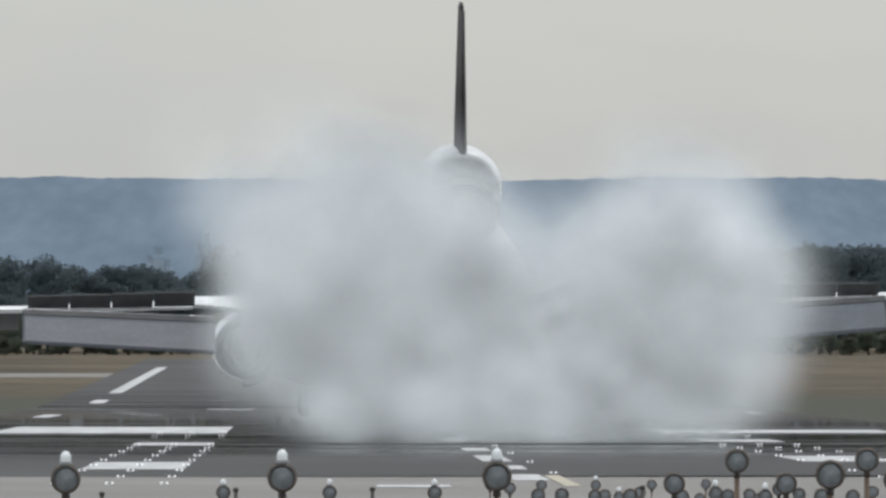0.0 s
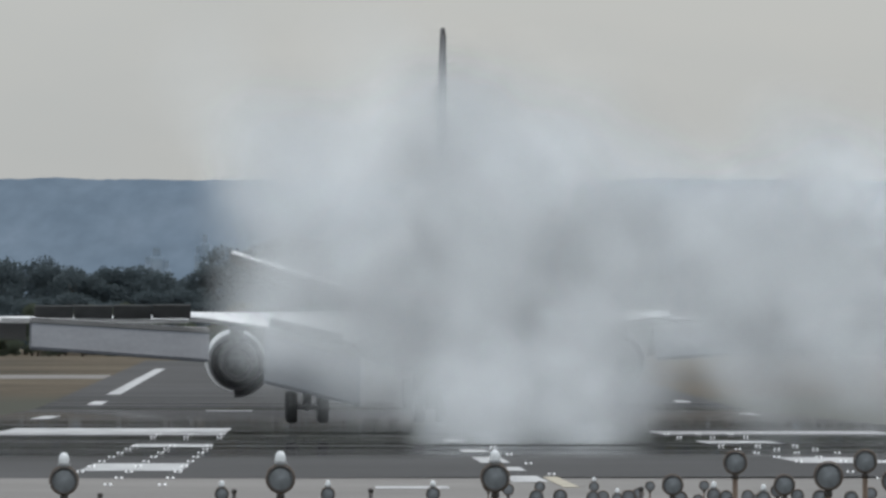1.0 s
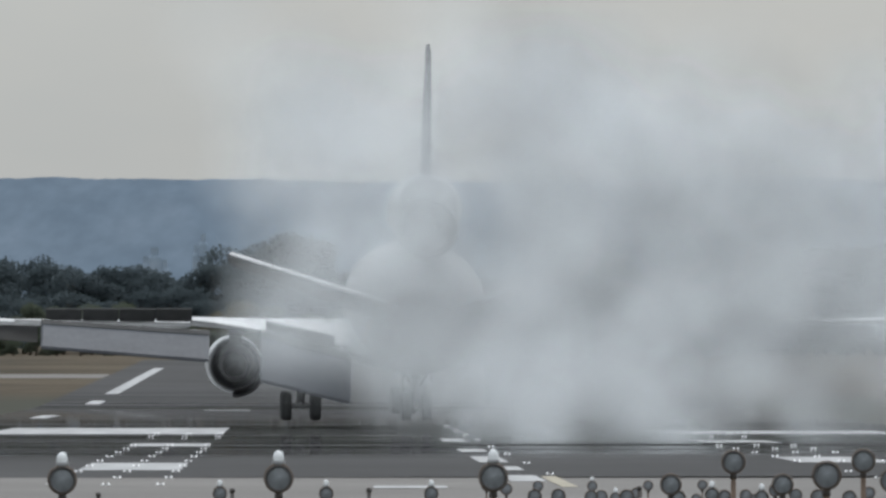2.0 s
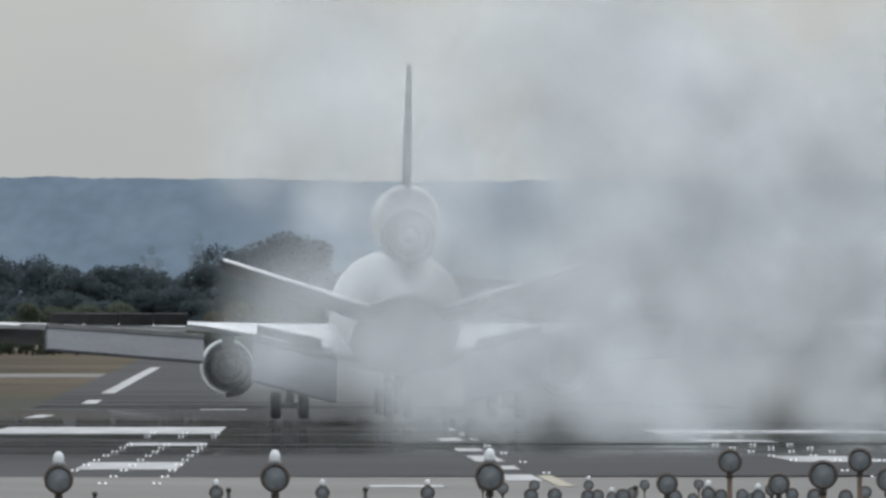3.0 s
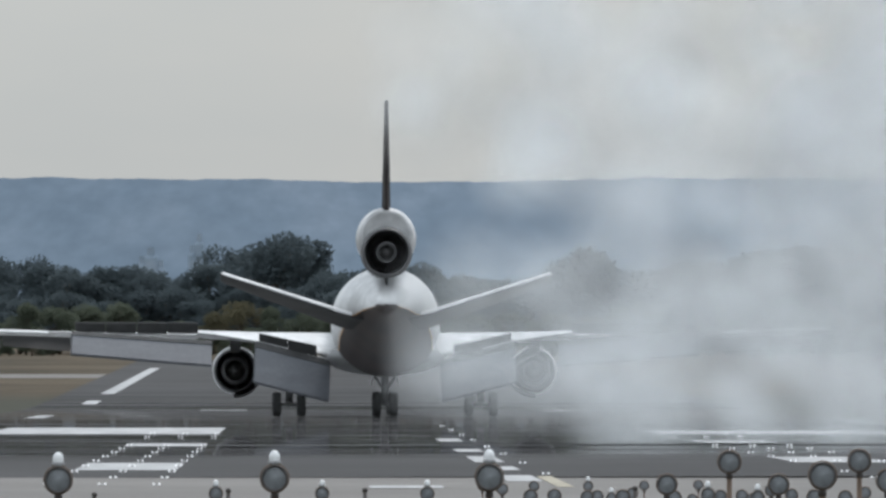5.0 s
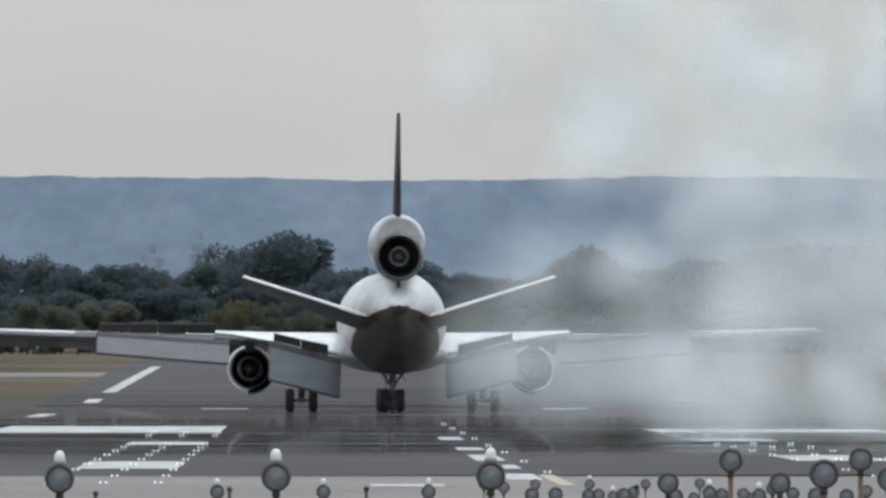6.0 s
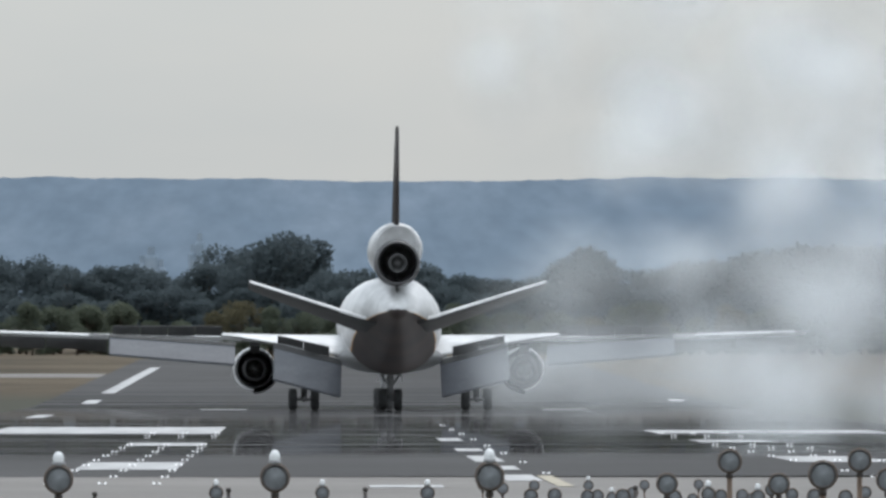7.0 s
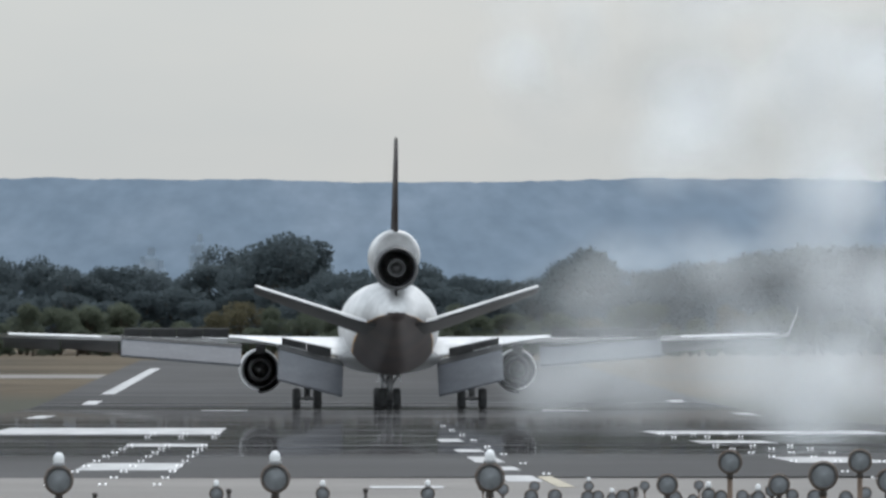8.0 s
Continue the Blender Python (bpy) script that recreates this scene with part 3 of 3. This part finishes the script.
part("nose_gear_leg", rod((0, 24.6, 0.6), (0, 24.9, 2.9), 0.15, 0.18, 12), M_STRUT, plane)


# ---- approach lamps on stalks before the runway ----
def approach_lamp(x, y, z, dome, stalk, r=0.1):
    t = thing("approach_lamp", "brown-rimmed round approach lamp on a stalk, white dome on top" if dome else "brown-rimmed round approach lamp with a grey lens on a rusty stalk", "lamp",
              pose(x, y, 0), group="approach lamps")
    part("stalk", rod((0, 0.05, 0), (0, 0.05, z - r * 0.8), 0.024 if stalk else 0.017, n=10), M_STALK, t)
    if "housing" not in LAMP:
        LAMP["housing"] = mesh_of("housing", turned([(0.16, 0.0), (0.155, 0.045), (0.10, 0.08), (0.02, 0.098), (-0.02, 0.1), (-0.03, 0.097), (-0.03, 0.087), (-0.012, 0.083), (0.0, 0.083)], 32), M_RIM)
        LAMP["lens"] = mesh_of("lens", turned([(-0.005, 0.084), (-0.012, 0.06), (-0.018, 0.03), (-0.02, 0.0)], 28), M_LENS)
        LAMP["dome"] = mesh_of("dome", turned([(0.0, 0.034), (0.025, 0.04), (0.055, 0.034), (0.075, 0.018), (0.08, 0.0)], 20, "Z"), M_DOME)
        LAMP["collar"] = mesh_of("collar", turned([(-0.02, 0.03), (-0.02, 0.046), (0.008, 0.046), (0.008, 0.03)], 20, "Z"), M_STRUT)
        LAMP["yoke"] = mesh_of("yoke", turned([(-0.012, 0.101), (-0.012, 0.108), (0.014, 0.108), (0.014, 0.101)], 28, "Y"), M_STALK)
        LAMP["clamp"] = mesh_of("clamp", turned([(-0.03, 0.0), (-0.03, 0.03), (0.03, 0.03), (0.03, 0.0)], 14, "Z"), M_RIM)
    h = part("housing", LAMP["housing"], None, t, place=pose(0, 0, z, 3))
    part("lens", LAMP["lens"], None, h, "grey-blue prismatic glass lens")
    part("yoke", LAMP["yoke"], None, h)
    part("clamp", LAMP["clamp"], None, t, place=pose(0, 0.05, z - r - 0.02))
    if dome:
        part("dome", LAMP["dome"], None, t, "small white glass dome", place=pose(0, 0.02, z + 0.122))
        part("collar", LAMP["collar"], None, t, place=pose(0, 0.02, z + 0.118))


LAMP = {}
# where each stands: its bearing across and down, its apparent radius, whether it has a dome, whether its stalk is thick
LAMPS = ((104, 850, 24.5, 1, 0), (487, 847, 24.5, 1, 0), (867, 845, 24.5, 1, 0), (383, 874, 12, 1, 0), (571, 874, 12, 1, 0), (757, 874, 12, 1, 0),
         (1292, 818, 20, 0, 1), (1522, 816, 20, 0, 1), (1457, 842, 24.5, 0, 1), (1572, 851, 20, 0, 0), (1181, 858, 18, 0, 0), (1379, 858, 18, 0, 0),
         (1141, 860, 8.5, 0, 0), (1237, 859, 8.5, 0, 0), (946, 861, 9, 0, 0), (940, 879, 12, 0, 0), (982, 878, 12, 0, 0), (1042, 861, 8.5, 1, 0),
         (1040, 880, 11, 0, 0), (1058, 879, 10.5, 0, 0), (1083, 882, 9, 1, 0), (1103, 880, 12.5, 0, 0), (1120, 874, 10, 0, 0), (1194, 882, 13, 0, 0),
         (1254, 876, 12, 1, 0), (1276, 879, 11, 0, 0), (1314, 878, 10.5, 0, 0), (1342, 881, 12, 1, 0), (1366, 868, 11, 0, 0), (1402, 877, 11, 0, 0),
         (1442, 880, 13, 0, 0), (1497, 881, 12, 0, 0), (1532, 873, 10.5, 0, 0), (1330, 884, 9, 0, 0), (1226, 884, 9, 0, 0), (855, 860, 9, 0, 0), (890, 866, 10, 0, 0))
for px, py, r, dome, stalk in LAMPS:
    y = 0.1 * FOCAL / r
    approach_lamp((px - 539) * y / FOCAL, y, EYE[2] - (py - 640) * y / FOCAL, dome, stalk)
for px, py in ((405, 872), (647, 871), (168, 879), (1125, 868)):
    y = 300.0
    t = thing("marker_post", "short dark brown marker post", "post", pose((px - 539) * y / FOCAL, y, 0))
    z = EYE[2] - (py - 640) * y / FOCAL
    part("post", rod((0, 0, 0), (0, 0, z), 0.03, 0.03, 12), M_RIM, t)
    part("cap", turned([(z, 0.0), (z, 0.04), (z + 0.05, 0.04), (z + 0.06, 0)], 14, "Z"), M_RIM, t)

# runway lamps set in the surface: small bright fittings in rows of three
fit_mesh = mesh_of("fitting", turned([(0, 0.07), (0.02, 0.06), (0.03, 0.03), (0.03, 0)], 10, "Z"), M_STRUT)
lens_mesh = mesh_of("fitting_lens", slab([(-0.025, -0.06, 0.015), (0.025, -0.06, 0.015), (0.025, -0.03, 0.05), (-0.025, -0.03, 0.05)], 0.02), M_GLINT, False)


def inset_lamp(x, y):
    t = thing("runway_lamp", "small pale inset runway lamp", "lamp", pose(x, y, height(y) + 0.03), group="inset runway lamps")
    part("fitting", fit_mesh, None, t)
    for dx in (-0.075, 0.075):
        part("lens", lens_mesh, None, t, place=pose(dx, 0, 0))


for side in (-1, 1):
    for k in range(11):
        for j in range(3):
            inset_lamp(CENTRE + side * (IN + 0.05 + 1.35 * j), 512 + 30.0 * k + 55 * (k > 8))
for k in range(8):
    inset_lamp(CENTRE + 0.9, 560 + 60 * k)


# ---- trees ----
def tree_meshes(seed, kind):
    """One tree of height 1 at scale: trunk with limbs, crown of many leaf clumps."""
    rnd = random.Random(seed)
    tr = rod((0, 0, 0), (0.01, 0, 0.45), 0.028, 0.016, 8)
    lobes = []
    for k in range(9):
        a, h = rnd.uniform(0, 6.28), rnd.uniform(0.12 if kind else 0.26, 0.85)
        d = rnd.uniform(0.08, 0.30) * (1.15 - abs(h - 0.5))
        c = Vector((d * math.cos(a), d * math.sin(a), h))
        rod((0.005, 0, 0.25 + 0.2 * h), c, 0.012, 0.004, 6, tr)
        lobes.append((c, rnd.uniform(0.13, 0.22)))
    lobes.append((Vector((0, 0, 0.82)), 0.17))
    verts, faces = [], []
    for c, r in lobes:
        for k in range(420):
            v = Vector((rnd.gauss(0, 1), rnd.gauss(0, 1), rnd.gauss(0, 1))).normalized() * r * rnd.uniform(0.55, 1.08)
            v.z *= 0.85
            p = c + v
            if p.z < 0.01:
                continue
            u = Vector((rnd.gauss(0, 1), rnd.gauss(0, 1), rnd.gauss(0, 1))).normalized()
            w = u.orthogonal().normalized()
            s = rnd.uniform(0.012, 0.024)
            i = len(verts)
            verts += [p + u * s, p + w * s * 0.8, p - u * s, p - w * s * 0.8 + v * 0.05]
            faces.append((i, i + 1, i + 2, i + 3))
    crown = bpy.data.meshes.new("crown")
    crown.from_pydata([tuple(v) for v in verts], [], faces)
    crown.materials.append(M_LEAF[kind])
    return mesh_of("trunk", tr, M_BARK), crown


TREES = {(k, s): tree_meshes(10 * k + s, k) for k in range(3) for s in range(4)}


def tree(x, y, h, kind, wide, rnd):
    name = ("tree", "shrub", "shrub")[kind]
    label = ("dark green leafy tree at the airfield's edge", "olive green bushy shrub before the trees", "yellowing autumn shrub before the trees")[kind]
    t = thing(name, label, name, Matrix.LocRotScale((x, y, height(y) - 0.1), Euler((0, 0, rnd.uniform(0, 6.28))), (h * wide, h * wide, h)))
    tm, cm = TREES[(kind, rnd.randrange(4))]
    part("trunk", tm, None, t)
    part("crown", cm, None, t)


rnd = random.Random(11)
SKYLINE = ((-700, 470), (-100, 468), (0, 462), (45, 452), (80, 470), (105, 462), (140, 480), (200, 462), (240, 468), (300, 488), (340, 482), (380, 455), (410, 440), (450, 422), (490, 412),
           (535, 425), (560, 475), (590, 488), (640, 470), (680, 478), (760, 470), (800, 488), (930, 490), (970, 475), (1030, 443), (1070, 462), (1120, 470), (1200, 462), (1290, 460),
           (1360, 440), (1430, 436), (1500, 430), (1600, 428), (2400, 440))
def skyline(px):
    return float(np.interp(px, [a for a, b in SKYLINE], [b for a, b in SKYLINE]))
px = -330.0
while px < 1950:
    y = 2500 + rnd.uniform(-25, 40)
    h = EYE[2] + (640 - skyline(px)) * y / FOCAL - height(y)
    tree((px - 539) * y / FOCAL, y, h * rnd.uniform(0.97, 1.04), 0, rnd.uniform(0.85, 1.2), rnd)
    px += rnd.uniform(26, 44)
px = -320.0
while px < 1950:
    y = 2420 + rnd.uniform(-20, 20)
    tree((px - 539) * y / FOCAL, y, rnd.uniform(4.0, 6.6), 2 if 330 < px < 430 or rnd.random() < 0.12 else 1, rnd.uniform(1.0, 1.5), rnd)
    px += rnd.uniform(38, 62)
px = -320.0
while px < 1950:
    y = 2460 + rnd.uniform(-20, 20)
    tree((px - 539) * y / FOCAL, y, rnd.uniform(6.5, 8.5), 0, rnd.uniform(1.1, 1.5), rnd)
    px += rnd.uniform(40, 60)

px = -320.0
while px < 1950:
    y = 2395 + rnd.uniform(-12, 12)
    tree((px - 539) * y / FOCAL, y, rnd.uniform(2.2, 3.6), 1, rnd.uniform(1.4, 2.0), rnd)
    px += rnd.uniform(30, 44)


# ---- tyre smoke ----
def puff_mesh(seed):
    """A puff one metre in radius: a handful of bulged soft sheets at all angles."""
    rnd = random.Random(seed)
    bm = bmesh.new()
    uv = bm.loops.layers.uv.new("soft")
    for k in range(3):
        q = Euler((radians(90) + rnd.uniform(-0.6, 0.6), 0, rnd.uniform(-0.6, 0.6))).to_quaternion()
        c = Vector((rnd.gauss(0, 0.28), rnd.gauss(0, 0.28), rnd.gauss(0, 0.28)))
        size, bulge = rnd.uniform(0.75, 1.1), rnd.uniform(-0.18, 0.18)
        rows, flat = [], {}
        mid = bm.verts.new(c)
        flat[mid] = (0, 0)
        for i in range(1, 6):
            row = []
            for j in range(18):
                a, r = 2 * math.pi * j / 18, i / 5
                v = bm.verts.new(c + q @ Vector((r * size * math.cos(a), r * size * math.sin(a), bulge * size * r * r * (1 + 0.6 * math.sin(2 * a + k)))))
                flat[v] = (r * math.cos(a), r * math.sin(a))
                row.append(v)
            rows.append(row)
        faces = [bm.faces.new((mid, rows[0][j], rows[0][(j + 1) % 18])) for j in range(18)]
        for ra, rb in zip(rows, rows[1:]):
            faces += [bm.faces.new((ra[j], rb[j], rb[(j + 1) % 18], ra[(j + 1) % 18])) for j in range(18)]
        for f in faces:
            for lp in f.loops:
                lp[uv].uv = flat[lp.vert]
    me = bpy.data.meshes.new("smoke_puff")
    bm.to_mesh(me)
    bm.free()
    me.materials.append(M_SMOKE)
    for p in me.polygons:
        p.use_smooth = True
    return me


PUFFS = [puff_mesh(60 + k) for k in range(6)]
SMOKE_Y = 780.0
smoke = thing("tyre_smoke", "dense white tyre smoke drifting off the runway and thinning", "smoke", pose(0, SMOKE_Y, 0))
CLOUD = []
# Four bodies of smoke. Each: how many puffs, their radii, and its course:
# seconds, middle across and up, half width and half height, in metres
BODIES = {
    "upwind": (112, (2.0, 3.7), ((0, 1.7, 6.1, 4.4, 3.3), (0.5, 3.0, 7.1, 5.8, 4.1), (1, 4.8, 8.0, 7.4, 4.5), (1.5, 6.6, 8.5, 8.8, 4.9), (3, 9.2, 9.4, 11.4, 7.6),
                              (4.5, 16.0, 10.8, 13.0, 10.6), (6, 22.4, 12.2, 16.0, 12.8), (8, 26.8, 12.4, 17.6, 13.4))),
    "downwind": (88, (1.8, 3.2), ((0, 13.6, 5.7, 3.4, 3.1), (0.5, 15.8, 6.2, 3.8, 3.4), (1, 18.4, 6.4, 5.0, 3.8), (1.5, 20.2, 6.4, 6.0, 4.6), (3, 22.5, 7.4, 9.0, 7.0),
                                 (4.5, 27.0, 8.4, 11.0, 8.6), (6, 32.0, 9.2, 13.0, 9.6), (8, 38.0, 10.0, 15.0, 10.6))),
    "low": (84, (1.4, 2.4), ((0, 8.0, 1.9, 7.8, 1.3), (0.5, 7.6, 2.3, 4.6, 1.8), (1, 8.2, 2.5, 3.6, 2.2), (1.5, 9.2, 2.7, 3.0, 2.3), (2.2, 12.0, 2.9, 6.0, 2.7), (3, 16.4, 4.0, 10.2, 4.2),
                            (4.5, 21.5, 4.0, 12.0, 4.6), (6, 29.0, 4.8, 14.5, 5.6), (8, 37.0, 5.4, 16.0, 6.0))),
    "middle": (44, (1.9, 3.1), ((0, 6.6, 4.6, 4.2, 3.2), (0.5, 7.2, 5.0, 4.4, 3.6), (1, 8.6, 5.4, 5.0, 4.4), (1.5, 10.0, 5.8, 6.0, 5.0), (3, 14.0, 7.4, 10.0, 7.6),
                               (4.5, 20.0, 9.2, 12.5, 9.8), (6, 26.0, 10.4, 15.0, 11.2), (8, 33.0, 11.4, 17.0, 12.4))),
}
rnd = random.Random(21)
for body, (count, size, course) in BODIES.items():
    for i in range(count):
        out, turn = math.sqrt((i + 0.5) / count), 2.39996 * i
        out *= max(abs(math.cos(turn)), abs(math.sin(turn))) ** -0.5
        r = rnd.uniform(*size)
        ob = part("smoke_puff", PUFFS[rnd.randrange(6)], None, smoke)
        ob.scale = (r, r, r)
        CLOUD.append((ob, course, Vector((out * math.cos(turn), rnd.uniform(-4.5, 4.5), out * math.sin(turn))), r, rnd.gauss(0, 1), rnd.gauss(0, 1), rnd.uniform(-5, 5)))


# ---- what moves ----
def smoke_place(course, p, r, a, b, t):
    """Where a puff has drifted to: it rides on its body of smoke as that spreads down the wind, and strays a little."""
    ts = [row[0] for row in course]
    cx, cz, rx, rz = (float(np.interp(t, ts, [row[k] for row in course])) for k in (1, 2, 3, 4))
    stray = 0.55 * t ** 0.7
    return cx + rx * p.x + stray * a, p.y * (1 + 0.08 * t), 0.42 * r + abs(cz + rz * p.z + 0.7 * stray * b - 0.42 * r)


# seconds, across, along, wheel height, pitch (nose up), roll (right side up), yaw (nose left)
LANDING = ((0, 5.7, 838, 0.95, 2.5, 0.9, 1.0), (0.5, 5.4, 868, 0.6, 1.9, 0.6, 1.0), (1, 5.2, 897, 0.45, 1.3, 0.2, 1.1), (1.5, 5.15, 926, 0.4, 0.8, 0, 1.0),
           (2.2, 4.9, 969, 0.3, 0.5, 0, 1.0), (3, 4.6, 1018, 0.2, 0.3, 0, 1.0), (3.5, 4.5, 1049, 0.15, 0.2, 0, 0.9), (4, 4.4, 1082, 0.08, 0.1, 0, 0.4),
           (4.5, 4.38, 1116, 0.03, 0, 0, -0.2), (5.2, 4.6, 1162, 0, 0, 0, 0.1), (6, 5.1, 1213, 0, 0, 0, 0.6), (6.5, 5.24, 1245, 0, 0, 0, 0.65),
           (7, 5.3, 1276, 0, 0, 0, 0.75), (7.5, 5.4, 1306, 0, 0, 0, 0.75), (8, 5.48, 1335, 0, 0, 0, 0.75))


def motions():
    walk(plane, [(t, pose(x, y, z + 0.035, pitch, -roll, yaw)) for t, x, y, z, pitch, roll, yaw in LANDING])
    for ob, course, p, r, a, b, spin in CLOUD:
        walk(ob, [(t, pose(*smoke_place(course, p, r, a, b, t), 6 * a, spin * t, 8 * b))
                  for t in (0, 0.5, 1, 1.5, 2.2, 3, 4.5, 6, 8)])


motions()
